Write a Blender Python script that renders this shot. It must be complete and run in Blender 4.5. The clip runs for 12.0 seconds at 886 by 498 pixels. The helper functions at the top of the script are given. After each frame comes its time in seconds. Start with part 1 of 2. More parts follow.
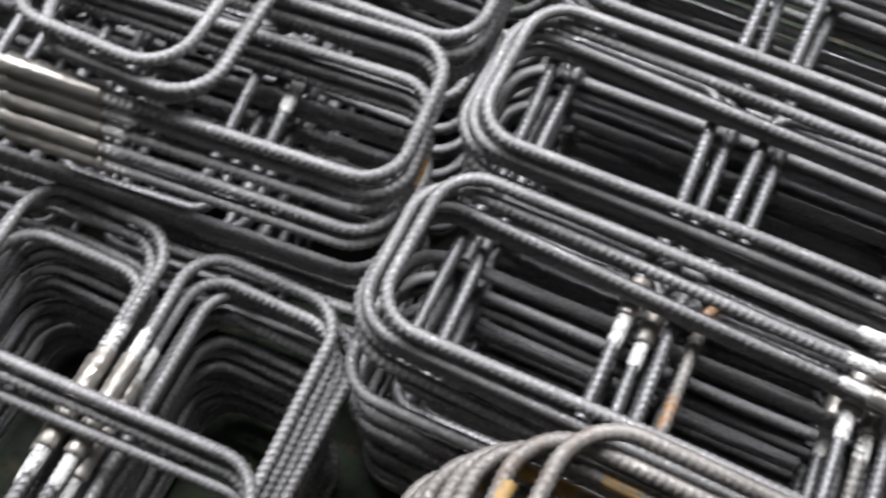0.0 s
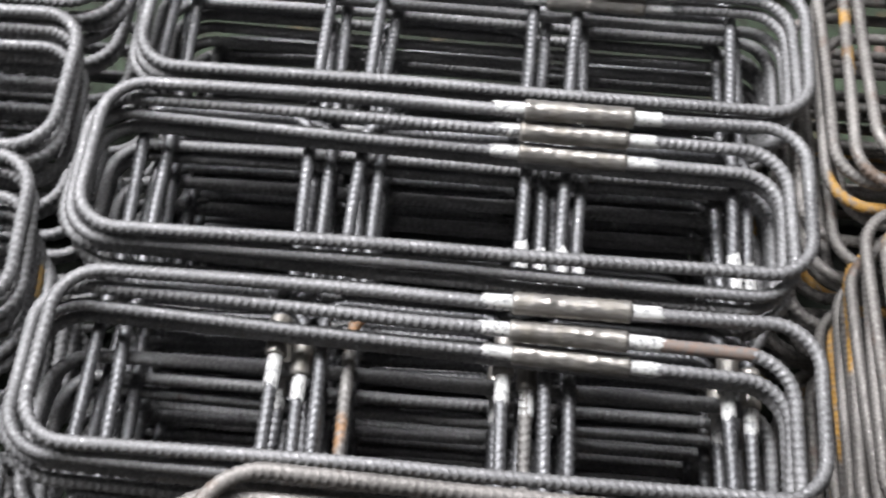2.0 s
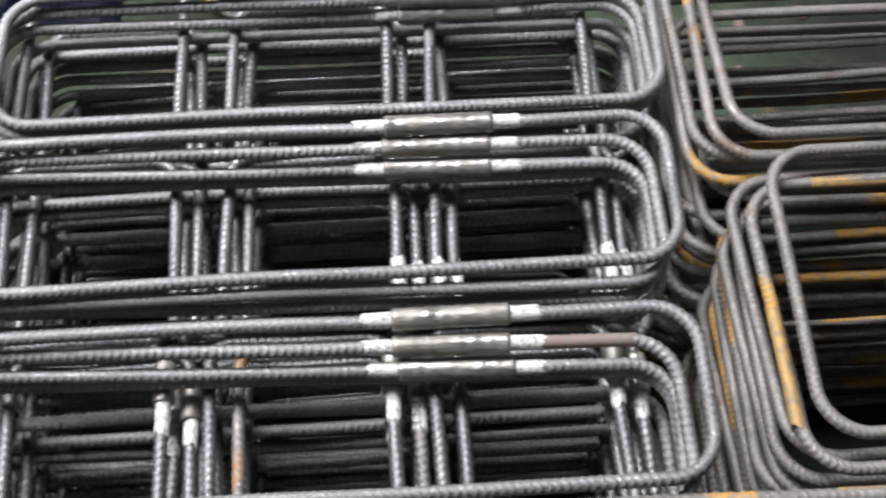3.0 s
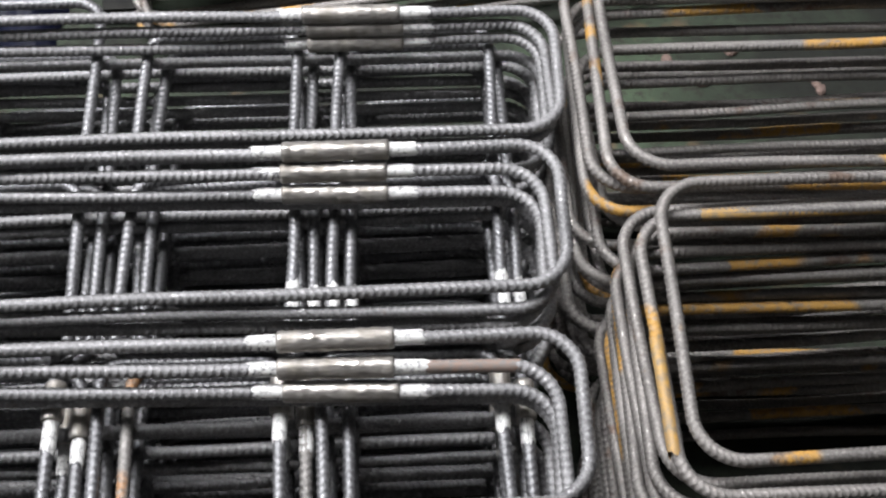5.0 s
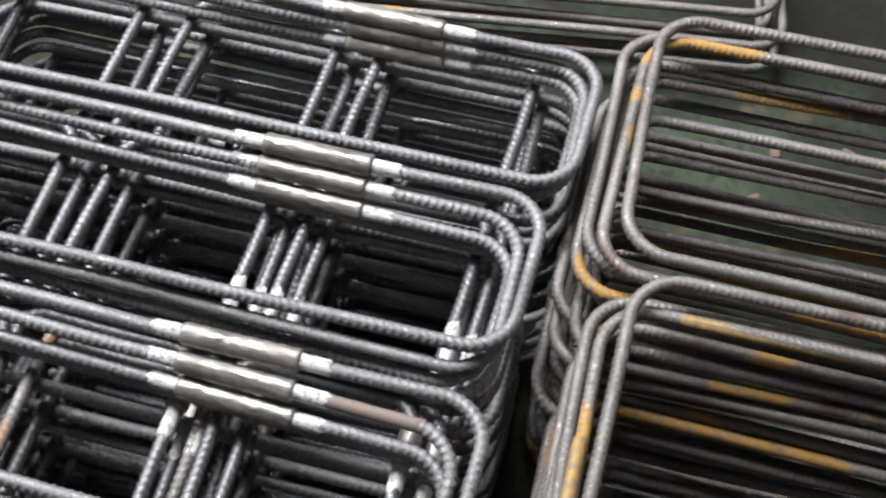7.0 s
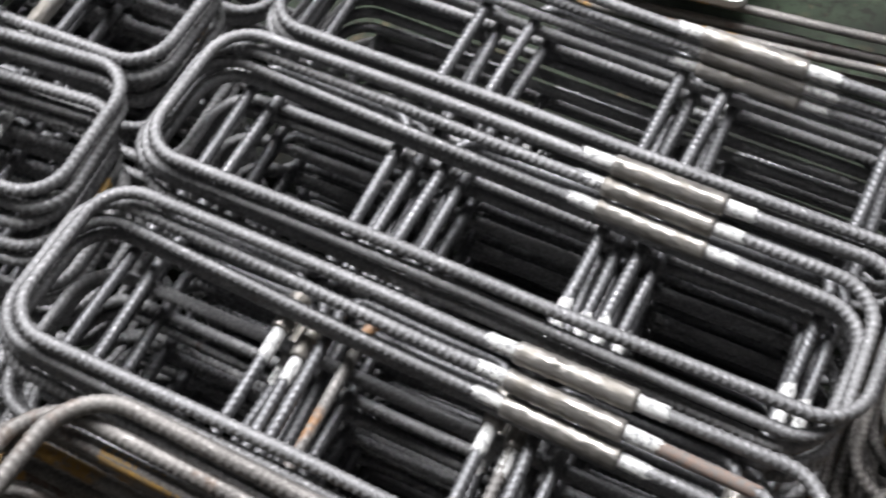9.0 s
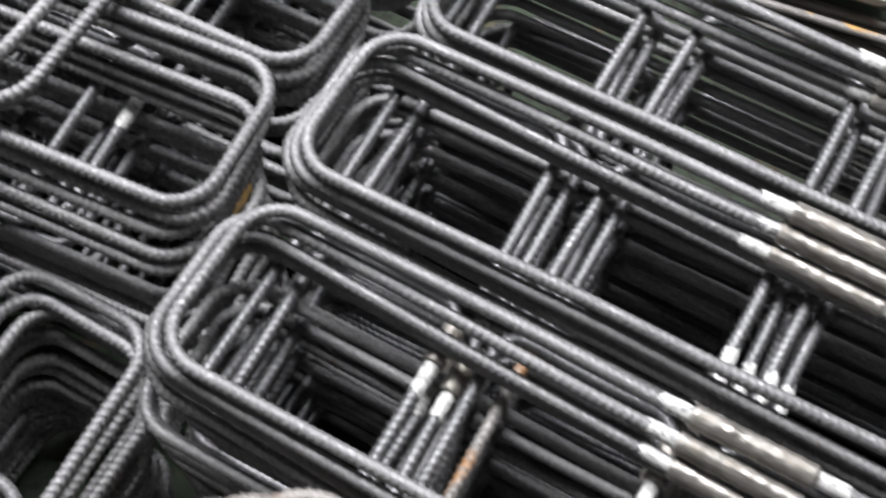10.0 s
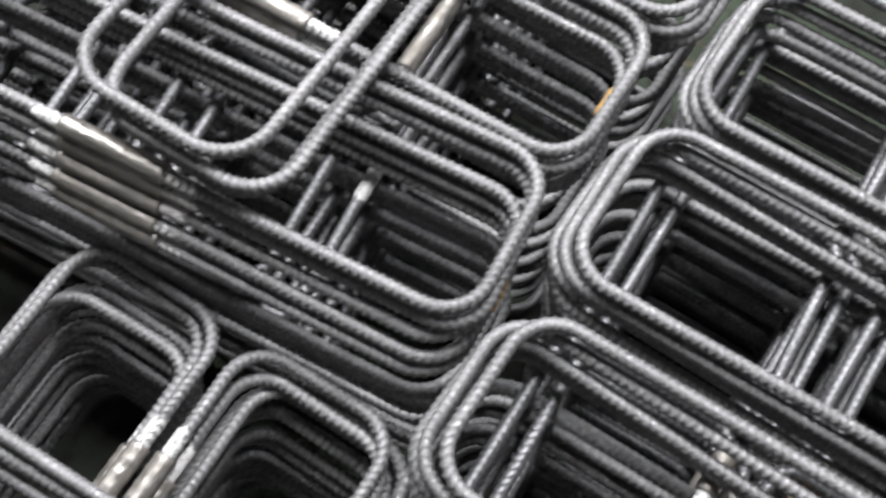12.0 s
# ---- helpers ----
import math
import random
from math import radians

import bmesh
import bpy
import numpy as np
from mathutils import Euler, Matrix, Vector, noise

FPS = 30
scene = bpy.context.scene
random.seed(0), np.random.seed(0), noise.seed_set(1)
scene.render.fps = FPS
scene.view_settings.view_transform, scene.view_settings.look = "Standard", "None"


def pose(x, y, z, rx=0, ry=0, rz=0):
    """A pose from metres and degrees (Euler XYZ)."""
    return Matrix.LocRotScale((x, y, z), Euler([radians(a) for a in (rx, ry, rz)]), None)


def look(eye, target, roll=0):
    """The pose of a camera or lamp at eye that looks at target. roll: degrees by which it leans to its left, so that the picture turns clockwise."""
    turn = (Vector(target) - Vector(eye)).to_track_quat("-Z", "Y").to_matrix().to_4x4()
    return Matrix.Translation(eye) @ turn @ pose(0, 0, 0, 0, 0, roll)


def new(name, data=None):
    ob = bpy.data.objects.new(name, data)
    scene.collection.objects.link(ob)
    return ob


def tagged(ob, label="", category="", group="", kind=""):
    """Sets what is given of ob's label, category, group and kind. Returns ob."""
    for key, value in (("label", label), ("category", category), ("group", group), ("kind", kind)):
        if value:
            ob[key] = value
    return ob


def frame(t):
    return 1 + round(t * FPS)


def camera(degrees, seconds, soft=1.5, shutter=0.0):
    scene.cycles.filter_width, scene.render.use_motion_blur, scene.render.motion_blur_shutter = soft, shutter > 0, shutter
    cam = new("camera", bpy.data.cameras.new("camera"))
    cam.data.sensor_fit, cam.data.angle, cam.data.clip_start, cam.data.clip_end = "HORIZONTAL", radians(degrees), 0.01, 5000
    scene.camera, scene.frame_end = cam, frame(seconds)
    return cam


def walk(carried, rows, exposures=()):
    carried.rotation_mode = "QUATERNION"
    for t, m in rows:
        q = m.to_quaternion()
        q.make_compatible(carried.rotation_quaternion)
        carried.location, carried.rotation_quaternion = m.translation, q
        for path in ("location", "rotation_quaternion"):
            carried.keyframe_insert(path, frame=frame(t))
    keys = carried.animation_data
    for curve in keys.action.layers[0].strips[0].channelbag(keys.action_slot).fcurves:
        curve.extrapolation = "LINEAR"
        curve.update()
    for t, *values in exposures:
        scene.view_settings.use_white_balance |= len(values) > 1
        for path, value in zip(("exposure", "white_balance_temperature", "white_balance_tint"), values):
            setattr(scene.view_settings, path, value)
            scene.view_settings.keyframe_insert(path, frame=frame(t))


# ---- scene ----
cam = camera(39.7, 12.0, soft=2.2, shutter=0.5)
PATH = [
    (0, (-0.276, -0.776, 2.05), (-0.644, 0.034, 0.259), 0.8),
    (0.5, (-0.215, -0.781, 2.06), (-0.492, 0.111, 0.292), 2.8),
    (1, (-0.171, -0.762, 2.064), (-0.377, 0.156, 0.298), 2.5),
    (1.5, (-0.095, -0.733, 2.07), (-0.221, 0.206, 0.309), 2.4),
    (2, (-0.069, -0.741, 2.077), (-0.108, 0.225, 0.326), 2.5),
    (2.5, (-0.045, -0.725, 2.085), (-0.005, 0.249, 0.339), 2.7),
    (3, (0.013, -0.736, 2.088), (0.084, 0.248, 0.348), 0.7),
    (3.5, (0.092, -0.754, 2.091), (0.237, 0.248, 0.366), 1.0),
    (5.5, (0.234, -0.77, 2.1), (0.218, 0.268, 0.391), 2.7),
    (6, (0.397, -0.695, 2.024), (0.162, 0.322, 0.318), -1.6),
    (6.5, (0.529, -0.642, 1.994), (0.283, 0.398, 0.304), 0.8),
    (8.5, (0.37, -0.642, 1.994), (-0.117, 0.321, 0.31), -5.8),
    (9, (0.264, -0.654, 1.968), (-0.252, 0.274, 0.274), -3.2),
    (9.5, (0.132, -0.615, 1.975), (-0.338, 0.218, 0.218), -1.0),
    (10, (-0.021, -0.566, 2.002), (-0.466, 0.216, 0.216), -0.3),
    (10.5, (-0.171, -0.488, 2.013), (-0.656, 0.261, 0.223), -1.8),
    (11, (-0.257, -0.443, 2.018), (-0.747, 0.317, 0.235), -0.7),
    (11.5, (-0.37, -0.47, 2.017), (-0.768, 0.272, 0.203), 4.3),
    (12, (-0.456, -0.507, 2.023), (-0.842, 0.154, 0.175), 2.5),
]
walk(cam, [(t, look(eye, target, roll)) for t, eye, target, roll in PATH])

# ---- world and light ----
world = bpy.data.worlds.new("world")
scene.world = world
world.use_nodes = True
bg = world.node_tree.nodes["Background"]
bg.inputs[0].default_value = (0.70, 0.70, 0.70, 1)
bg.inputs[1].default_value = 0.003


def area(name, at, target, sx, sy, watts, colour):
    d = bpy.data.lights.new(name, "AREA")
    d.shape, d.size, d.size_y, d.energy, d.color = "RECTANGLE", sx, sy, watts, colour
    o = new(name, d)
    o.matrix_world = look(at, target)
    return o


CEILING = 5.0
# Unseen soft lights: the first fits the sleeves' highlights, the others are added fill.
LAMPS = [(-1.40, 1.9, 640), (-4.8, 1.6, 490), (3.4, 2.2, 65), (-2.4, -3.2, 14), (1.7, -2.6, 3)]
for lx, ly, watts in LAMPS:
    area("tube_lamp", (lx, ly, CEILING - 0.16), (lx, ly, 0), 3.2, 2.0, watts, (0.985, 0.980, 1.01))


# ---- materials ----
def mat(name):
    m = bpy.data.materials.new(name)
    m.use_nodes = True
    t = m.node_tree
    return m, t, t.nodes["Principled BSDF"]


def node(t, kind, **values):
    n = t.nodes.new(kind)
    for key, v in values.items():
        n.inputs[key.replace("_", " ")].default_value = v
    return n


def coords(t, scale=1.0):
    """Object coordinates, moved by a random step for each object."""
    tc = t.nodes.new("ShaderNodeTexCoord")
    oi = t.nodes.new("ShaderNodeObjectInfo")
    mul = t.nodes.new("ShaderNodeMath")
    mul.operation = "MULTIPLY"
    mul.inputs[1].default_value = 37.0
    t.links.new(oi.outputs["Random"], mul.inputs[0])
    add = t.nodes.new("ShaderNodeVectorMath")
    add.operation = "ADD"
    t.links.new(tc.outputs["Object"], add.inputs[0])
    t.links.new(mul.outputs[0], add.inputs[1])
    return add.outputs[0], oi.outputs["Random"]


def noise_tex(t, vec, scale, detail=4.0, rough=0.6):
    n = node(t, "ShaderNodeTexNoise", Scale=scale, Detail=detail, Roughness=rough)
    t.links.new(vec, n.inputs["Vector"])
    return n.outputs["Fac"]


def ramp(t, fac, stops):
    r = t.nodes.new("ShaderNodeValToRGB")
    els = r.color_ramp.elements
    while len(els) < len(stops):
        els.new(0.5)
    for e, (p, c) in zip(els, stops):
        e.position, e.color = p, (*c, 1) if len(c) == 3 else (c[0], c[0], c[0], 1)
    t.links.new(fac, r.inputs[0])
    return r.outputs[0]


def mix(t, fac, a, b):
    m = t.nodes.new("ShaderNodeMix")
    m.data_type = "RGBA"
    for sock, v in ((m.inputs[0], fac), (m.inputs[6], a), (m.inputs[7], b)):
        if isinstance(v, (tuple, float)):
            sock.default_value = (*v, 1) if isinstance(v, tuple) else v
        else:
            t.links.new(v, sock)
    return m.outputs[2]


def bump(t, bsdf, height, strength, distance):
    b = node(t, "ShaderNodeBump", Strength=strength, Distance=distance)
    t.links.new(height, b.inputs["Height"])
    t.links.new(b.outputs[0], bsdf.inputs["Normal"])


def steel(name, dark, light, rust_amount, paint=None, metal=0.6, shine=(0.34, 0.68)):
    m, t, b = mat(name)
    vec, rnd = coords(t)
    fine = noise_tex(t, vec, 260.0, 3.0)
    broad = noise_tex(t, vec, 7.0, 4.0)
    col = ramp(t, broad, [(0.3, dark), (0.72, light)])
    col = mix(t, ramp(t, fine, [(0.45, (0.0,)), (0.75, (0.5,))]), col, tuple(min(1.0, c * 1.8) for c in light))
    rust = ramp(t, noise_tex(t, vec, 11.0, 6.0, 0.7), [(0.80 - rust_amount, (0.0,)), (0.88 - rust_amount, (0.75,))])
    col = mix(t, rust, col, (0.13, 0.085, 0.06))
    if paint:
        mask = ramp(t, noise_tex(t, vec, 3.2, 3.0, 0.55), [(paint[0], (0.0,)), (paint[0] + 0.02, (1.0,))])
        scuff = ramp(t, noise_tex(t, vec, 90.0, 4.0), [(0.35, (0.2,)), (0.5, (1.0,))])
        mul = t.nodes.new("ShaderNodeMath")
        mul.operation = "MULTIPLY"
        t.links.new(mask, mul.inputs[0])
        t.links.new(scuff, mul.inputs[1])
        col = mix(t, mul.outputs[0], col, paint[1])
        inv = t.nodes.new("ShaderNodeMath")
        inv.operation = "MULTIPLY_ADD"
        inv.inputs[1].default_value, inv.inputs[2].default_value = -metal, metal
        t.links.new(mul.outputs[0], inv.inputs[0])
        t.links.new(inv.outputs[0], b.inputs["Metallic"])
    else:
        b.inputs["Metallic"].default_value = metal
    t.links.new(col, b.inputs["Base Color"])
    # worn spots shine between the dull scale
    t.links.new(ramp(t, noise_tex(t, vec, 170.0, 3.0, 0.7), [(0.33, shine[:1]), (0.46, shine[1:])]), b.inputs["Roughness"])
    bump(t, b, fine, 0.5, 0.0008)
    return m


STEEL = steel("mill_scale_steel", (0.125, 0.125, 0.127), (0.245, 0.243, 0.246), 0.13)
# Ties get a darker, glossier steel than the long stirrups.
STEEL_TIE = steel("darker_tie_steel", (0.085, 0.086, 0.090), (0.175, 0.176, 0.182), 0.10, metal=0.7, shine=(0.26, 0.50))
STEEL_PAINTED = steel("steel_with_ochre_paint", (0.125, 0.118, 0.112), (0.235, 0.222, 0.210), 0.22, (0.61, (0.36, 0.20, 0.045)))
STEEL_OCHRE = steel("steel_with_much_ochre_paint", (0.125, 0.118, 0.112), (0.235, 0.222, 0.210), 0.22, (0.54, (0.36, 0.20, 0.045)))
STEEL_RUSTED = steel("steel_with_fresh_rust", (0.12, 0.115, 0.11), (0.23, 0.22, 0.21), 0.26, (0.50, (0.24, 0.13, 0.06)))


def sleeve_material():
    m, t, b = mat("drawn_sleeve_steel")
    vec, rnd = coords(t)
    st = t.nodes.new("ShaderNodeMapping")
    st.inputs["Scale"].default_value = (6.0, 90.0, 90.0)
    t.links.new(vec, st.inputs["Vector"])
    streak = noise_tex(t, st.outputs[0], 1.0, 4.0)
    blot = noise_tex(t, vec, 28.0, 4.0)
    col = ramp(t, streak, [(0.3, (0.19, 0.180, 0.165)), (0.7, (0.42, 0.400, 0.375))])
    col = mix(t, ramp(t, blot, [(0.5, (0.0,)), (0.7, (0.6,))]), col, (0.16, 0.14, 0.11))
    t.links.new(col, b.inputs["Base Color"])
    b.inputs["Metallic"].default_value = 0.75
    t.links.new(ramp(t, blot, [(0.35, (0.28,)), (0.60, (0.62,))]), b.inputs["Roughness"])
    st2 = t.nodes.new("ShaderNodeMapping")
    st2.inputs["Scale"].default_value = (18.0, 36.0, 36.0)
    t.links.new(vec, st2.inputs["Vector"])
    bump(t, b, noise_tex(t, st2.outputs[0], 1.0, 3.0), 0.9, 0.0055)
    return m


def paint_material():
    m, t, b = mat("white_mark_and_glint_paint")
    vec, rnd = coords(t)
    blot = noise_tex(t, vec, 120.0, 5.0, 0.7)
    t.links.new(ramp(t, blot, [(0.36, (0.16, 0.16, 0.16)), (0.50, (0.52, 0.52, 0.51))]), b.inputs["Base Color"])
    b.inputs["Roughness"].default_value = 0.55
    bump(t, b, blot, 0.6, 0.001)
    return m


def floor_material():
    m, t, b = mat("worn_green_floor_paint")
    tc = t.nodes.new("ShaderNodeTexCoord")
    vec = tc.outputs["Object"]
    a = noise_tex(t, vec, 5.0, 6.0, 0.65)
    c = noise_tex(t, vec, 40.0, 5.0, 0.7)
    col = ramp(t, a, [(0.30, (0.013, 0.016, 0.012)), (0.62, (0.052, 0.074, 0.046))])
    col = mix(t, ramp(t, c, [(0.48, (0.0,)), (0.60, (0.85,))]), col, (0.022, 0.020, 0.017))
    col = mix(t, ramp(t, noise_tex(t, vec, 9.0, 5.0), [(0.60, (0.0,)), (0.68, (0.7,))]), col, (0.12, 0.085, 0.05))
    col = mix(t, ramp(t, noise_tex(t, vec, 1.7, 4.0), [(0.36, (0.0,)), (0.56, (0.9,))]), col, (0.011, 0.011, 0.010))
    t.links.new(col, b.inputs["Base Color"])
    b.inputs["Specular IOR Level"].default_value = 0.15
    t.links.new(ramp(t, c, [(0.3, (0.65,)), (0.7, (0.9,))]), b.inputs["Roughness"])
    bump(t, b, c, 0.3, 0.002)
    return m


def plain_material(name, lo, hi, scale, rough, metal=0.0):
    m, t, b = mat(name)
    vec, rnd = coords(t)
    t.links.new(ramp(t, noise_tex(t, vec, scale, 5.0), [(0.3, lo), (0.7, hi)]), b.inputs["Base Color"])
    b.inputs["Roughness"].default_value = rough
    b.inputs["Metallic"].default_value = metal
    bump(t, b, noise_tex(t, vec, scale * 6, 4.0), 0.2, 0.001)
    return m


SLEEVE = sleeve_material()
PAINT = paint_material()
FLOOR = floor_material()
OCHRE = plain_material("ochre_marking_paint", (0.15, 0.125, 0.09), (0.40, 0.23, 0.05), 90.0, 0.6)
RUST = plain_material("orange_rust", (0.14, 0.137, 0.133), (0.21, 0.135, 0.10), 110.0, 0.7)
WALL = plain_material("grey_wall_plaster", (0.10, 0.10, 0.097), (0.15, 0.15, 0.145), 3.0, 0.8)
ROOF = plain_material("dark_ceiling_sheet", (0.07, 0.07, 0.075), (0.10, 0.10, 0.10), 3.0, 0.7)


# ---- shapes ----
def link_mesh(name, verts, faces, material, parent=None, smooth=True):
    me = bpy.data.meshes.new(name)
    me.from_pydata(verts, [], faces)
    me.materials.append(material)
    if smooth:
        me.shade_smooth()
    ob = new(name, me)
    ob.parent = parent
    return ob


def box_data(x0, y0, z0, x1, y1, z1):
    v = [(x, y, z) for z in (z0, z1) for y in (y0, y1) for x in (x0, x1)]
    return v, [(0, 2, 3, 1), (4, 5, 7, 6), (0, 1, 5, 4), (2, 6, 7, 3), (0, 4, 6, 2), (1, 3, 7, 5)]


def round_rect(length, width, radius, seed, wobble):
    """A closed centre line, starting on the far long side, with the slight bows of a bent bar."""
    rng = np.random.default_rng(seed)
    hx, hy = length / 2, width / 2
    pts = []
    for cx, cy, a0 in ((hx - radius, hy - radius, 90), (hx - radius, radius - hy, 0), (radius - hx, radius - hy, -90), (radius - hx, hy - radius, -180)):
        for k in range(13):
            a = radians(a0 - 90 * k / 12)
            pts.append((cx + radius * math.cos(a), cy + radius * math.sin(a), 0.0))
    p = np.array(pts + pts[:1])
    seg = np.linalg.norm(np.diff(p, axis=0), axis=1)
    s = np.concatenate([[0], np.cumsum(seg)])
    dense = np.linspace(0, s[-1], 480, endpoint=False)
    q = np.stack([np.interp(dense, s, p[:, i]) for i in range(3)], axis=1)
    ph = rng.uniform(0, 6.28, 6)
    u = dense / s[-1] * 2 * np.pi
    out = wobble * (np.sin(2 * u + ph[0]) * 0.6 + np.sin(4 * u + ph[1]) * 0.4)
    q[:, 2] += 0.6 * wobble * (np.sin(2 * u + ph[2]) + 0.5 * np.sin(3 * u + ph[3]))
    n = q[:, :2] / np.maximum(np.linalg.norm(q[:, :2], axis=1, keepdims=True), 1e-6)
    q[:, :2] += n * out[:, None]
    q[:, 0] += q[:, 1] * rng.uniform(-0.035, 0.035)
    return q


def tube_data(q, radius, sides, pitch, rib, closed=True, twist=0.0):
    """A bar along q. With a pitch it carries slanted crescent ribs on its flanks and two ribs along its length."""
    if closed:
        q = np.vstack([q, q[:1]])
    s = np.concatenate([[0], np.cumsum(np.linalg.norm(np.diff(q, axis=0), axis=1))])
    total = s[-1]
    if pitch:
        count = int(total / pitch)
        p = total / count
        at = np.concatenate([[k * p, k * p + 0.56 * p, k * p + 0.66 * p, k * p + 0.90 * p] for k in range(count)])
        crest = np.tile([0.0, 0.0, 1.0, 1.0], count)
    else:
        # only as many rings as the bends need
        d = np.diff(q, axis=0)
        a = np.unwrap(np.arctan2(d[:, 1], d[:, 0]))
        turned = np.abs(np.concatenate([[0], np.cumsum(np.abs(np.diff(a))), [0]]))
        turned[-1] = turned[-2]
        w = turned / 0.26 + s / 0.12
        at = np.interp(np.arange(0, w[-1], 1.0), w, s)
        crest = np.zeros(len(at))
    if not closed:
        at = np.concatenate([at, [total]])
        crest = np.concatenate([crest, [0.0]])
    theta = np.arange(sides) * 2 * np.pi / sides
    skew = (0.34 * pitch) * np.sin(theta) * np.where(np.cos(theta) >= 0, 1, -1) if pitch else np.zeros(sides)
    rings = []
    for j in range(sides):
        sj = at + skew[j]
        sj = np.mod(sj, total) if closed else np.clip(sj, 0, total)
        c = np.stack([np.interp(sj, s, q[:, i]) for i in range(3)], axis=1)
        e = 0.004
        lo, hi = (np.mod(sj - e, total), np.mod(sj + e, total)) if closed else (np.clip(sj - e, 0, total), np.clip(sj + e, 0, total))
        tan = np.stack([np.interp(hi, s, q[:, i]) - np.interp(lo, s, q[:, i]) for i in range(3)], axis=1)
        tan /= np.linalg.norm(tan, axis=1, keepdims=True)
        side = np.stack([tan[:, 1], -tan[:, 0], np.zeros(len(tan))], axis=1)
        side /= np.linalg.norm(side, axis=1, keepdims=True)
        up = np.cross(side, tan)
        r = np.full(len(at), radius)
        if pitch:
            along = abs(math.cos(theta[j])) < 0.1
            r = r + (rib * 0.8 if along else rib * crest * min(1.0, 0.2 + abs(math.cos(theta[j])) * 0.9))
        a = theta[j] + twist
        rings.append(c + side * (r * math.cos(a))[:, None] + up * (r * math.sin(a))[:, None])
    v = np.stack(rings, axis=1).reshape(-1, 3)
    n = len(at)
    i = np.arange(n if closed else n - 1)[:, None]
    j = np.arange(sides)[None, :]
    i2, j2 = (i + 1) % n, (j + 1) % sides
    f = np.stack([i * sides + j, i * sides + j2, i2 * sides + j2, i2 * sides + j], axis=-1).reshape(-1, 4)
    faces = f.tolist()
    if not closed:
        faces += [list(range(sides)), list(range((n - 1) * sides, n * sides))[::-1]]
    return v, faces


BAR = 0.0091
RIB = 0.00105
PITCH = 0.0116


def bar_mesh(name, length, width, radius, seed, ribbed, material, wobble=0.003, sides=8, pitch=PITCH, rib=RIB):
    v, f = tube_data(round_rect(length, width, radius, seed, wobble), BAR, sides if ribbed else 6, pitch if ribbed else 0, rib, True, radians((seed * 37) % 60 - 30))
    me = bpy.data.meshes.new(name)
    me.from_pydata(v.tolist(), [], f)
    me.materials.append(material)
    me.shade_smooth()
    return me


def sleeve_mesh(half):
    """A crimped coupling sleeve along x: shallow pressed bands in a thick tube, with chamfered open ends."""
    prof = [(-half, 0.0100), (-half, 0.0140), (0.0025 - half, 0.0156)]
    bands = max(2, round(half * 2 / 0.024))
    for k in range(bands):
        x = -half + 0.006 + k * (2 * half - 0.012) / bands
        w = (2 * half - 0.012) / bands
        prof += [(x + 0.10 * w, 0.0161), (x + 0.30 * w, 0.0155), (x + 0.72 * w, 0.0154), (x + 0.92 * w, 0.0161)]
    prof += [(half - 0.0025, 0.0156), (half, 0.0140), (half, 0.0100)]
    sides = 16
    v, f = [], []
    for x, r in prof:
        for j in range(sides):
            a = 2 * math.pi * j / sides
            k = (1.0, 0.975, 0.955, 0.975)[j % 4]
            v.append((x, r * k * math.cos(a), r * k * math.sin(a)))
    for i in range(len(prof) - 1):
        for j in range(sides):
            j2 = (j + 1) % sides
            f.append((i * sides + j, i * sides + j2, (i + 1) * sides + j2, (i + 1) * sides + j))
    me = bpy.data.meshes.new("coupling_sleeve")
    me.from_pydata(v, [], f)
    me.materials.append(SLEEVE)
    me.shade_smooth()
    return me


def paint_mesh(seed, half, material, lift=0.0017):
    """A brushed band of paint round a bar, uneven at both ends."""
    rng = np.random.default_rng(seed)
    sides, rows = 14, 9
    v, f = [], []
    e0, e1 = rng.uniform(-0.006, 0.004, sides), rng.uniform(-0.004, 0.008, sides)
    for i in range(rows):
        for j in range(sides):
            a = 2 * math.pi * j / sides
            u = i / (rows - 1)
            x = -half + e0[j] + u * (2 * half + e1[j] - e0[j])
            r = BAR + (0.0003 if i in (0, rows - 1) else lift + rng.uniform(-0.0003, 0.0005))
            v.append((x, r * math.cos(a), r * math.sin(a)))
    for i in range(rows - 1):
        for j in range(sides):
            j2 = (j + 1) % sides
            f.append((i * sides + j, i * sides + j2, (i + 1) * sides + j2, (i + 1) * sides + j))
    me = bpy.data.meshes.new("paint_band")
    me.from_pydata(v, [], f)
    me.materials.append(material)
    me.shade_smooth()
    return me


SLEEVES = {0.080: sleeve_mesh(0.080), 0.030: sleeve_mesh(0.030)}
PAINT_MESHES = [paint_mesh(k, 0.020 + 0.003 * k, PAINT) for k in range(4)]
OCHRE_BAND = paint_mesh(5, 0.022, OCHRE)
RUST_STREAK = paint_mesh(6, 0.070, RUST, 0.0002)
LONG, SHORT, BEND = 1.022, 0.244, 0.062
WIDTHS = (0.244, 0.240, 0.226, 0.236, 0.240)
HOOPS = [bar_mesh("stirrup", LONG, width, BEND, 10 + k, True, STEEL) for k, width in enumerate(WIDTHS)]
HOOPS_COARSE = [bar_mesh("stirrup", LONG, width, BEND, 10 + k, True, STEEL, rib=0.0015) for k, width in enumerate(WIDTHS)]
TIES = [bar_mesh("inner_tie", 0.252, 0.305, 0.034, 30 + k, True, STEEL_TIE, 0.002) for k in range(4)]
WIDE = [bar_mesh("wide_stirrup", 0.95, 0.435, 0.066, 50 + k, True, STEEL_PAINTED, 0.004, pitch=0.0095, rib=0.0007) for k in range(4)]
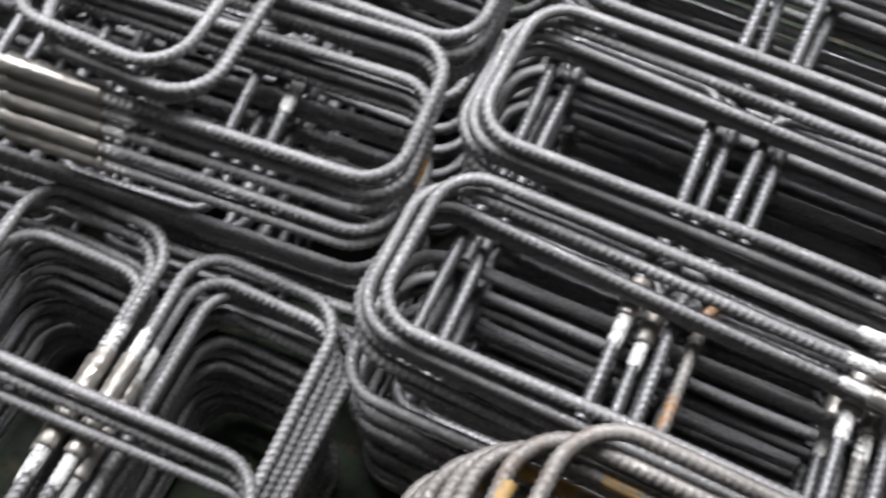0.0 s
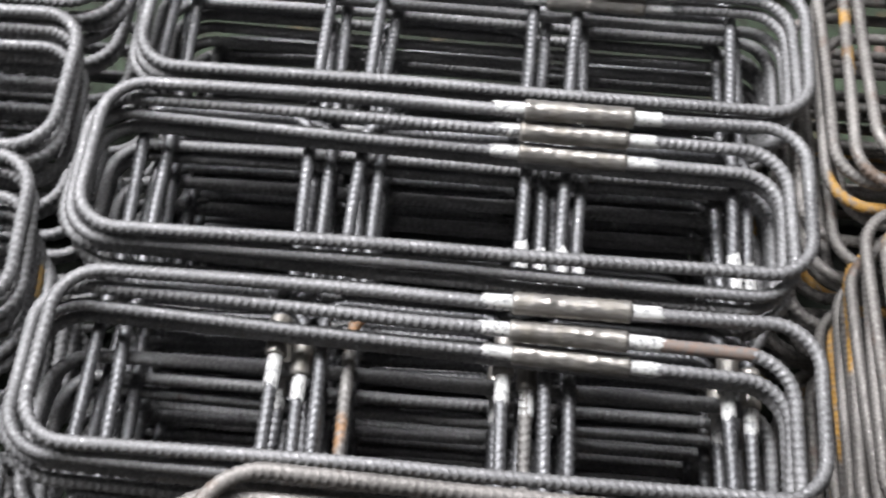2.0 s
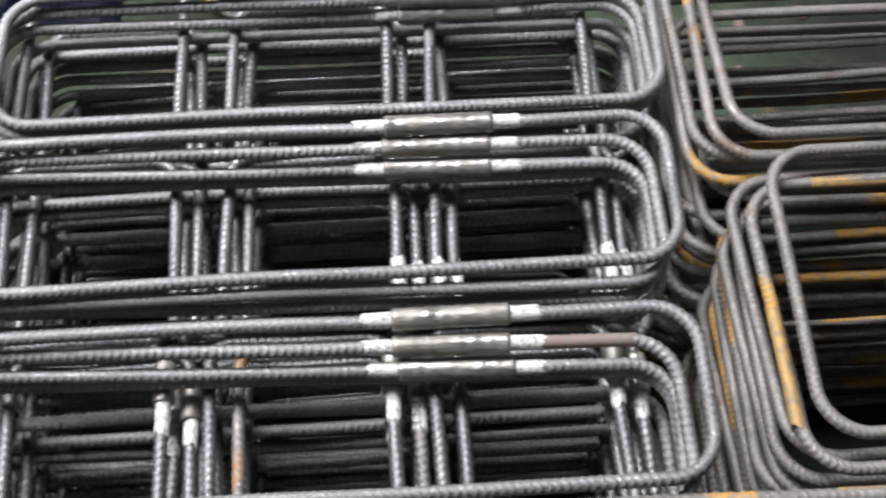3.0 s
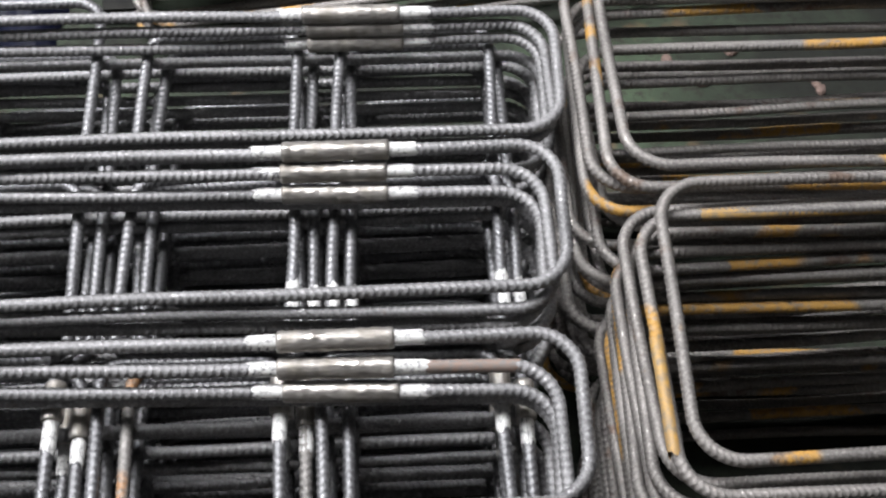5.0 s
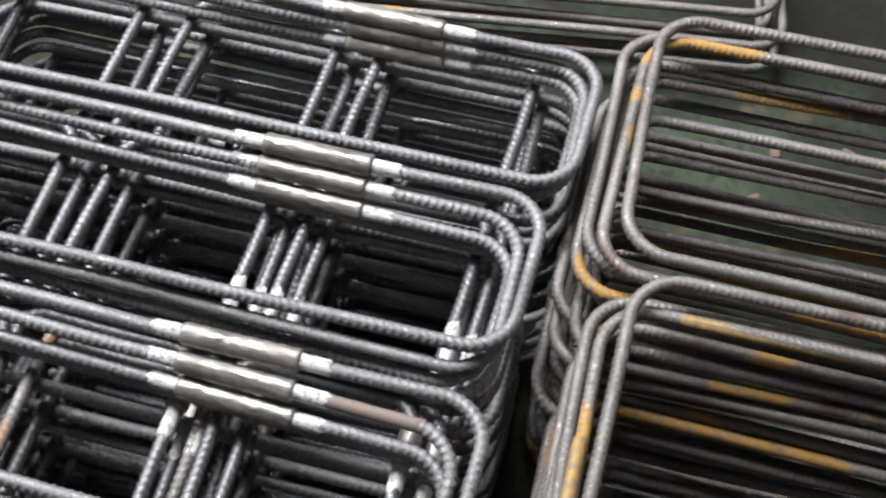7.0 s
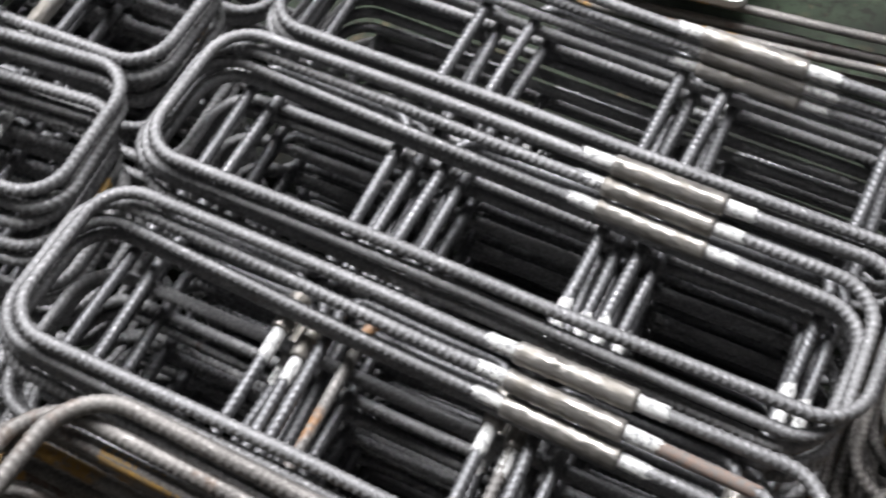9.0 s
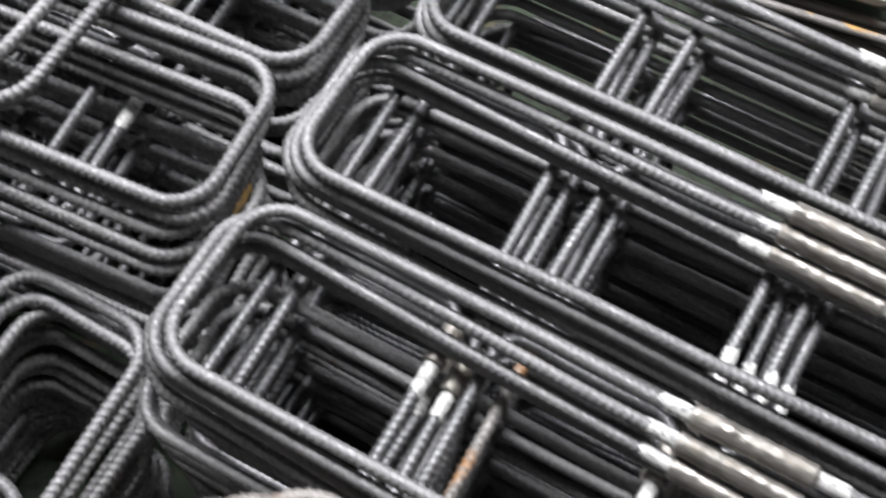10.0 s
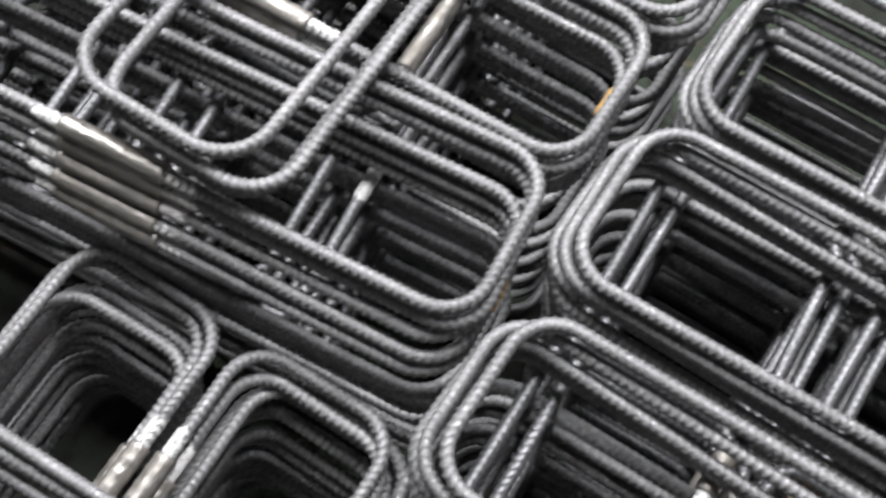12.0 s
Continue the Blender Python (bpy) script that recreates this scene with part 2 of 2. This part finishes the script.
HOOPS_MID = [bar_mesh("stirrup", LONG, SHORT - 0.01 * k, BEND, 21 + k, True, STEEL, sides=6) for k in range(4)]
TIES_MID = [bar_mesh("inner_tie", 0.252, 0.305, 0.034, 35 + k, True, STEEL_TIE, 0.002, sides=6) for k in range(2)]
HOOPS_LOW = [bar_mesh("stirrup", LONG, SHORT - 0.008 * k, BEND, 17 + k, False, STEEL, 0.004) for k in range(3)]
TIES_LOW = [bar_mesh("inner_tie", 0.252, 0.305, 0.034, 37 + k, False, STEEL_TIE, 0.002) for k in range(2)]
ODD_TIE = bar_mesh("inner_tie", 0.252, 0.390, 0.050, 41, True, STEEL_TIE, 0.002)
WIDE_OCHRE = [bar_mesh("wide_stirrup", 0.95, 0.432, 0.066, 56 + k, True, STEEL_OCHRE, 0.004, pitch=0.0095, rib=0.0007) for k in range(3)]
RUSTED_TIE = bar_mesh("inner_tie", 0.252, 0.305, 0.034, 35, True, STEEL_RUSTED, 0.002)
STUB = [bar_mesh("short_stirrup", 0.70, 0.245, 0.060, 80 + k, True, STEEL, 0.004, rib=0.0015) for k in range(3)]

rng = random.Random(7)


def stirrup(mesh, m, label, group, name="stirrup", sleeve=None, half=0.080, bands=()):
    """One hoop; sleeve: (x, y, angle) of its coupling sleeve on the hoop; bands: the same for white bands alone,
    marking paint and painted highlights.
    """
    ob = new(name, mesh)
    ob.matrix_world = m
    tagged(ob, label, "rebar stirrup", group)
    marks = list(bands)
    if sleeve:
        x, y, a = sleeve
        s = new("coupling_sleeve", SLEEVES[half])
        s.parent = ob
        s.matrix_local = pose(x, y, 0, rng.uniform(0, 50), 0, a)
        tagged(s, "crimped grey steel coupling sleeve")
        for end in (-1, 1):
            d = end * (half + 0.018)
            if half > 0.05 or end < 0:
                marks.append((x + d * math.cos(radians(a)), y + d * math.sin(radians(a)), a))
    for x, y, a in marks:
        p = new("paint_band", rng.choice(PAINT_MESHES))
        p.parent = ob
        p.matrix_local = pose(x, y, 0, rng.uniform(0, 360), 0, a)
        tagged(p, "rough white band, marking paint and painted highlights")
    return ob


STEP = 0.0217


def composite_stack(cx, cy, rot, top, shifts, group, ties, sleeve_at, tie_sleeve=False, tie_glints=(), ribbed_levels=12, spread=0.006, lower=(-0.015, -0.02), odd=None, mark=None, low_mark=None, sleeves=3, first=4, dab=None, hoops=HOOPS):
    """Long stirrups with narrow ties side by side between them, course upon course down to the floor.
    shifts: the steps (x, y) aside and the turn of the uppermost courses; first: how many lie on the ties;
    ties: the middles of the ties along the stack, for the upper and the lower tie of each pair; sleeve_at: the sleeve's middle along the stack and its side;
    odd: how far one tie of the stack sticks out behind; mark: the place of a full sleeve on one tie; low_mark: of paint on a tie further down;
    dab: the number of a long stirrup, with the mesh, name, label and place of a mark on it."""
    base = pose(cx, cy, 0, 0, 0, rot)
    z, level = top, 0
    if odd:
        plan = ["long"] * 3 + ["tie", "long", "tie"] + ["long"] * 2 + ["tie"] + ["long"] * 3 + ["tie"] + ["long"] * 6 + ["tie"] * 2 + ["long"] * 14
    else:
        plan = ["long"] * first + ["tie"] * 2 + (["long"] * 2 + ["tie"] * 2) * 8
    n_long = n_tie = 0
    for kind in plan:
        if z < 0.012:
            break
        fresh = level < ribbed_levels
        if kind == "long":
            loose = 1.0 if level < 9 else 1.5
            dx, dy, *turn = shifts[n_long] if n_long < len(shifts) else (rng.uniform(-spread, spread) + lower[0], rng.uniform(-spread, spread) * loose + lower[1])
            m = base @ pose(dx, dy, z, rng.uniform(-0.25, 0.25), rng.uniform(-0.06, 0.06), turn[0] if turn else rng.uniform(-0.35, 0.35) * loose)
            if fresh:
                sl = (sleeve_at[0] - dx + rng.uniform(-0.006, 0.006), math.copysign(WIDTHS[n_long % 5] / 2, sleeve_at[1]), rng.uniform(-0.5, 0.5)) if n_long < sleeves else None
                hoop = stirrup(hoops[n_long % 5], m, "long dark grey ribbed steel stirrup with a coupling sleeve, stacked flat" if sl else "long dark grey ribbed steel stirrup lying low in its stack", group, "stirrup", sl)
                if dab and n_long == dab[0]:
                    p = tagged(new(dab[2], dab[1]), dab[3])
                    p.parent = hoop
                    p.matrix_local = pose(*dab[4], 0, 40, 0, dab[5])
            else:
                stirrup(rng.choice(HOOPS_MID if level < 21 else HOOPS_LOW), m, "long dark ribbed steel stirrup low in its stack", group)
            n_long += 1
        else:
            second = n_tie % 2
            n_tie += 1
            for k, tx in enumerate(ties[second]):
                slip = 0.002 if level < 7 else 0.006
                m = base @ pose(tx + rng.uniform(-slip, slip), -0.006 + rng.uniform(-0.003, 0.003), z, rng.uniform(-0.3, 0.3), rng.uniform(-0.3, 0.3), rng.uniform(-0.6, 0.6))
                if fresh:
                    sl = (0.126, 0.094 - 0.016 * second, 90.0) if tie_sleeve and level < 9 else None
                    mesh = rng.choice(TIES)
                    if odd and level == 3 and k == 0:
                        m, mesh = pose(odd[0], odd[1], 0) @ m, ODD_TIE
                    if tie_sleeve and level == 5 and k == 1:
                        mesh = RUSTED_TIE
                    half = 0.030
                    if mark and n_tie == 1 and k == len(ties[0]) - 1:
                        sl, half = mark, 0.080
                    # white bands that paint the highlight on the ties' near bends
                    marks = [(x, y, a) for x, y, a in tie_glints if k > 1 or (k == 1 and x > 0)] if level < 6 else ()
                    if low_mark and n_tie == 2 and k == len(ties[0]) - 1:
                        marks = [low_mark]
                    stirrup(mesh, m, "small square ribbed steel inner tie lying between long stirrups", group, "inner_tie", sl, half, marks)
                else:
                    stirrup(rng.choice(TIES_MID if level < 17 else TIES_LOW), m, "small square ribbed steel inner tie low in a stack", group, "inner_tie")
        z -= 0.0245 if level < 3 else STEP
        level += 1


# ---- setting ----
v, f = box_data(-7, -6, -0.2, 8, 7, 0)
tagged(link_mesh("floor", v, f, FLOOR, smooth=False), "worn green painted concrete floor with stains", "floor", kind="structure")
v, f = box_data(-7, -6, CEILING, 8, 7, CEILING + 0.2)
tagged(link_mesh("ceiling", v, f, ROOF, smooth=False), "plain dark ceiling", "ceiling", kind="structure")
for name, dims in (("wall_north", (-7, 7, -0.2, 8, 7.2, CEILING + 0.2)), ("wall_south", (-7, -6.2, -0.2, 8, -6, CEILING + 0.2)),
                   ("wall_west", (-7.2, -6.2, -0.2, -7, 7.2, CEILING + 0.2)), ("wall_east", (8, -6.2, -0.2, 8.2, 7.2, CEILING + 0.2))):
    v, f = box_data(*dims)
    tagged(link_mesh(name, v, f, WALL, smooth=False), "plain grey wall", "wall", kind="structure")

# ---- the three long stacks side by side ----
MIDDLE_TIES = ((-0.341, -0.014, 0.299), (-0.3105, 0.015, 0.325))
NEAR_TIES = ((-0.3435, -0.026, 0.286), (-0.307, 0.0085, 0.319))
FAR_TIES = ((-0.370, -0.0355, 0.284), (-0.342, -0.0145, 0.305))
# Highlights at the ties' near bends, painted on as white bands.
BEND_GLINTS = ((0.126, -0.073, 90.0), (-0.126, -0.073, 90.0))
composite_stack(-0.103, 0.192, 0.3, 0.604, [(0, 0, 0.0), (-0.020, -0.0165, -1.0), (-0.030, -0.029, -1.8), (-0.02, -0.036, -1.3)], "middle stack of long stirrups", MIDDLE_TIES, (0.181, 0.122), tie_glints=BEND_GLINTS)
composite_stack(-0.105, -0.122, 0.0, 0.600, [(0, 0, 0.0), (-0.028, -0.023, -1.5), (-0.034, -0.038, -2.1), (-0.03, -0.044, -1.6)], "near stack of long stirrups", NEAR_TIES, (0.184, 0.122), tie_sleeve=True, lower=(-0.035, -0.06), dab=(1, RUST_STREAK, "rust_streak", "orange rust streak along the bar", (0.385, 0.120), 0.0))
composite_stack(-0.080, 0.490, 0.0, 0.575, [(0, 0), (-0.012, -0.006), (-0.02, -0.010), (-0.01, -0.012), (-0.016, 0.0)], "far stack of long stirrups", FAR_TIES, (0.188, 0.122), odd=(0.0, 0.042), spread=0.014, lower=(-0.01, 0.004), ribbed_levels=14)

# ---- the stacks end to end with them ----
EDGE_TIES = ((-0.30, 0.094), (-0.26, 0.152))
LEFT_TIES = ((-0.33, 0.093), (-0.30, 0.125))
composite_stack(-1.195, 0.010, 5.0, 0.600, [(0, 0, 0.0), (0.005, -0.012, 0.3), (-0.004, -0.034, 0.0), (0.0, -0.047, -0.2), (0.002, -0.057, -0.4), (0.0, -0.066, -0.2)], "stack with sleeves on its near side", EDGE_TIES, (0.0, -0.122), hoops=HOOPS_COARSE, lower=(0.0, -0.066), ribbed_levels=16, sleeves=5, first=5, low_mark=(0.126, 0.050, 90.0), dab=(4, OCHRE_BAND, "paint_band", "ochre marking paint", (0.511, 0.025), 90.0))
composite_stack(-1.190, 0.300, 1.0, 0.600, [(0, 0), (0.002, -0.01), (-0.01, -0.02), (0, -0.02)], "stack beside a crossing hoop", LEFT_TIES, (0.02, -0.122), hoops=HOOPS_COARSE, mark=(0.126, 0.018, 90.0), dab=(2, OCHRE_BAND, "paint_band", "ochre marking paint", (0.511, 0.03), 90.0))
composite_stack(-1.170, 0.585, 0.0, 0.590, [(0, 0), (0.01, -0.012), (0.02, -0.02), (0, -0.02)], "outer stack of long stirrups", LEFT_TIES, (0.0, -0.122), hoops=HOOPS_COARSE)

# ---- stirrups laid across the two left stacks ----
CROSS = [bar_mesh("stirrup", LONG, 0.272, 0.070, 20 + k, True, STEEL, rib=0.0015) for k in range(3)]
for k, (dx, dy, z, r) in enumerate(((-0.012, 0.010, 0.675, 89.0), (0.030, -0.002, 0.6515, 89.8), (0.012, 0.0, 0.6275, 90.3))):
    stirrup(CROSS[k], pose(-1.118 + dx, 0.425 + dy, z, 0, 0, r), "long grey ribbed stirrup laid crosswise on two stacks", "stirrups laid crosswise")


# ---- plain stacks of one kind ----
def plain_stack(kinds, cx, cy, rot, top, group, label, name, shift, spread, sleeve=None, sleeves=0, turn=0.6, step=STEP, loose=0.0):
    """kinds: the meshes for each course from the top; the last is a list to choose from for all further ones."""
    k, z, laid = 0, top, []
    while z > 0.012:
        dx, dy = shift(k)
        m = pose(cx, cy, 0, 0, 0, rot) @ pose(dx + rng.uniform(-spread, spread), dy + rng.uniform(-spread, spread), z, rng.uniform(-0.3, 0.3), rng.uniform(-0.15, 0.15), rng.uniform(-turn, turn))
        mesh = kinds[k] if k < len(kinds) - 1 else rng.choice(kinds[-1])
        laid.append(stirrup(mesh, m, label, group, name, sleeve if k < sleeves else None))
        z -= step + rng.uniform(0, loose)
        k += 1
    return laid


STUB_LOW = [bar_mesh("short_stirrup", 0.70, 0.245, 0.060, 84 + k, True, STEEL, 0.004, 6, rib=0.0015) for k in range(2)]
NARROW = "narrow grey ribbed stirrup stacked flat on others"
plain_stack([*STUB, *STUB, *STUB, *STUB, STUB_LOW], -1.105, -0.545, 90.0, 0.415, "narrow stack", NARROW, "short_stirrup",
            lambda k: ((0, 0), (-0.012, 0.004), (-0.055, 0.006), (-0.03, 0))[k] if k < 4 else (-0.03 - 0.012 * min(k - 3, 6), 0.004), 0.008, (0.075, -0.1225, 0), 2, 0.9, loose=0.006)
plain_stack([*STUB, *STUB, *STUB, *STUB, STUB_LOW], -0.812, -0.535, 90.0, 0.415, "narrow stack beside the long ones", NARROW, "short_stirrup",
            lambda k: ((0, 0), (-0.02, -0.006), (-0.03, -0.03), (-0.02, -0.02))[k] if k < 4 else (-0.03 - 0.012 * min(k - 3, 6), -0.012), 0.008, (0.080, 0.1225, 0), 2, 1.0, loose=0.006)
for k in range(3):
    stirrup(HOOPS[k], pose(-1.175 + 0.008 * k, -0.598 - 0.016 * k, 0.490 - 0.0235 * k, 0, 0, 1.5 + 0.5 * k), "long grey ribbed stirrup laid across the narrow stacks", "stirrups across the narrow stacks")

# ---- wide stirrups with ochre paint ----
PAINTED = "wide rusty grey stirrup with ochre paint marks, stacked"
WIDE_MID = [bar_mesh("wide_stirrup", 0.95, width, 0.064, 70 + k, True, STEEL_PAINTED, 0.006, 6, pitch=0.0105, rib=0.0008) for k, width in enumerate((0.43, 0.40, 0.36))]
WIDE_SET = [*WIDE, *WIDE, WIDE[0], WIDE[1], WIDE_MID]
FAR_SET = [WIDE[0], WIDE_OCHRE[0], WIDE_OCHRE[1], *WIDE_SET[3:]]
NEAR_SET = [WIDE[1], WIDE[2], WIDE[0], *WIDE_SET[3:8], WIDE_OCHRE[1], WIDE[0], WIDE_MID]
plain_stack(FAR_SET, 0.995, 0.475, 0.0, 0.600, "far stack of wide stirrups", PAINTED, "wide_stirrup",
            lambda k: ((0, 0), (-0.035, -0.012), (-0.05, 0.0), (-0.055, -0.02))[k] if k < 4 else (-0.06 + 0.02 * math.sin(k * 1.7), 0.036 * math.sin(k * 2.3) - 0.011 * min(k, 9)), 0.010, turn=1.2, step=0.0222, loose=0.003)
wide_near = plain_stack(NEAR_SET, 1.018, 0.018, 0.0, 0.605, "near stack of wide stirrups", PAINTED, "wide_stirrup",
            lambda k: ((0, 0), (-0.026, -0.03), (-0.036, -0.02), (-0.042, -0.040))[k] if k < 4 else (-0.046 + 0.006 * math.sin(k * 1.3), -0.011 * min(k, 10) + 0.016 * math.sin(k * 2.9)), 0.007, turn=1.0, step=0.0222, loose=0.006)

# ---- a leaning stack of painted stirrups in front ----
leaning = plain_stack([WIDE[3], WIDE[0], *WIDE_SET[2:]], 0.155, -0.590, -1.0, 0.905, "leaning stack of painted stirrups", PAINTED, "wide_stirrup",
            lambda k: ((0, 0), (-0.040, -0.020), (-0.072, -0.034), (-0.090, -0.044))[k] if k < 4 else (-0.090 - 0.008 * min(k - 3, 10), -0.044 - 0.004 * min(k - 3, 10)), 0.006, turn=0.8, step=0.0226)

OCHRE_LONG = [paint_mesh(11 + k, half, OCHRE, 0.0003) for k, half in enumerate((0.060, 0.115, 0.085, 0.240))]
for hoop, mesh, x, y, a in ((leaning[1], 0, -0.475, 0.085, 90), (leaning[2], 1, -0.24, 0.2175, 0), (leaning[0], 2, 0.36, 0.2175, 0), (wide_near[1], 2, -0.475, -0.07, 90), (wide_near[1], 3, -0.14, 0.2175, 0)):
    p = tagged(new("paint_band", OCHRE_LONG[mesh]), "worn ochre marking paint")
    p.parent = hoop
    p.matrix_local = pose(x, y, 0, 0, 0, a)

# ---- behind: a low stack round a white board ----
BACK = [bar_mesh("wide_stirrup", 1.10, 0.435, 0.066, 95 + k, True, STEEL_PAINTED, 0.004, pitch=0.0095, rib=0.0007) for k in range(3)]
plain_stack([*BACK, BACK], 0.15, 1.322, 7.8, 0.150, "low stack behind the long stirrups", "wide rusty stirrup in a low stack on the floor", "wide_stirrup",
            lambda k: ((0, 0.014), (0.012, -0.046), (-0.012, 0.008))[k % 3], 0.004, step=0.0226)
BOARD = plain_material("scuffed_white_laminate", (0.62, 0.62, 0.61), (0.74, 0.74, 0.73), 14.0, 0.35)
BOLT = plain_material("rusty_bolt_steel", (0.09, 0.05, 0.035), (0.20, 0.11, 0.07), 60.0, 0.6, 0.4)


def white_board(at):
    """A white board with a bevelled rim and a rusty bolt through its corner, lying on the low stack."""
    bm = bmesh.new()
    bmesh.ops.create_cube(bm, size=1.0, matrix=Matrix.Diagonal((0.34, 0.46, 0.018, 1)))
    upright = [e for e in bm.edges if abs(e.verts[0].co.z - e.verts[1].co.z) > 0.01]
    bmesh.ops.bevel(bm, geom=upright, offset=0.03, segments=6, profile=0.5, affect="EDGES")
    me = bpy.data.meshes.new("white_board")
    bm.to_mesh(me)
    bm.free()
    me.materials.append(BOARD)
    ob = tagged(new("white_board", me), "white board with a rusty bolt lying on low stirrups", "board")
    ob.matrix_world = at
    bm = bmesh.new()
    bmesh.ops.create_cone(bm, cap_ends=True, segments=20, radius1=0.011, radius2=0.010, depth=0.003, matrix=pose(0, 0, 0.0015))
    bmesh.ops.create_cone(bm, cap_ends=True, segments=6, radius1=0.0065, radius2=0.006, depth=0.005, matrix=pose(0, 0, 0.0055))
    me = bpy.data.meshes.new("bolt")
    bm.to_mesh(me)
    bm.free()
    me.materials.append(BOLT)
    p = tagged(new("bolt", me), "rusty hexagonal bolt head")
    p.parent = ob
    p.matrix_local = pose(-0.135, -0.155, 0.009)


white_board(pose(-0.195, 1.285, 0.172, 0, 0, 7.8))


# ---- things on the floor behind ----
TARP = plain_material("navy_plastic_sheet", (0.0015, 0.0018, 0.005), (0.0035, 0.005, 0.016), 9.0, 0.45)
TARP.node_tree.nodes["Principled BSDF"].inputs["Specular IOR Level"].default_value = 0.08
BEAM = plain_material("dark_primer_steel", (0.008, 0.008, 0.008), (0.022, 0.022, 0.020), 30.0, 0.8)
BEAM.node_tree.nodes["Principled BSDF"].inputs["Specular IOR Level"].default_value = 0.1
RUBBLE = plain_material("brown_brick_crumbs", (0.09, 0.06, 0.05), (0.17, 0.12, 0.10), 40.0, 0.9)


def crumpled_sheet(cx, cy, sx, sy):
    n = 28
    v, f = [], []
    for layer in (0, 1):
        for i in range(n + 1):
            for j in range(n + 1):
                x, y = (i / n - 0.5) * sx, (j / n - 0.5) * sy
                edge = min(i, j, n - i, n - j) / n
                h = 0.09 * min(1.0, edge * 5) * (0.4 + abs(noise.noise((x * 6, y * 6, 1.3))) * 1.6) + 0.012 * noise.noise((x * 25, y * 25, 4.0))
                wav = 0.03 * noise.noise((x * 9, y * 9, 7.0))
                v.append((cx + x + wav, cy + y - wav, max(0.004, h) - 0.003 * layer))
    m = (n + 1) ** 2
    for i in range(n):
        for j in range(n):
            q = [i * (n + 1) + j, (i + 1) * (n + 1) + j, (i + 1) * (n + 1) + j + 1, i * (n + 1) + j + 1]
            f.append(q)
            f.append([a + m for a in reversed(q)])
    return tagged(link_mesh("plastic_sheet", v, f, TARP), "crumpled navy plastic sheet lying on the floor", "plastic sheet")


crumpled_sheet(-0.70, 1.26, 0.28, 0.46)


def channel_beam(at, length):
    """A rolled steel channel lying with its back up."""
    w, h, t = 0.10, 0.05, 0.007
    prof = [(-w / 2, 0), (-w / 2, h - 0.004), (-w / 2 + 0.004, h), (w / 2 - 0.004, h), (w / 2, h - 0.004), (w / 2, 0), (w / 2 - t, 0), (w / 2 - t, h - t), (-w / 2 + t, h - t), (-w / 2 + t, 0)]
    n = len(prof)
    v = [(x, y, z) for y in (-length / 2, length / 2) for x, z in prof]
    f = [(k, (k + 1) % n, n + (k + 1) % n, n + k) for k in range(n)] + [list(range(n))[::-1], list(range(n, 2 * n))]
    ob = tagged(link_mesh("steel_channel", v, f, BEAM, smooth=False), "dark primed steel channel lying on the floor", "steel beam")
    ob.matrix_world = at


channel_beam(pose(-0.425, 1.62, 0, 0, 0, 1.0), 1.0)

for k in range(9):
    bm = bmesh.new()
    bmesh.ops.create_icosphere(bm, subdivisions=2, radius=1.0)
    r = rng.uniform(0.007, 0.015)
    for q in bm.verts:
        q.co *= 1 + 0.35 * noise.noise(q.co * 1.7 + Vector((k * 3.1, 0, 0)))
        q.co = Vector((q.co.x * r * 1.4, q.co.y * r, max(-0.55, q.co.z) * r * 0.7))
    me = bpy.data.meshes.new("rubble_piece")
    bm.to_mesh(me)
    bm.free()
    me.materials.append(RUBBLE)
    ob = tagged(new("rubble_piece", me), "small brown brick crumb on the green floor", "rubble", "crumbs on the floor")
    ob.location = (0.86 + rng.uniform(-0.12, 0.25), 0.86 + rng.uniform(-0.18, 0.22), 0.38 * r)
    ob.rotation_euler = (0, 0, rng.uniform(0, 6))
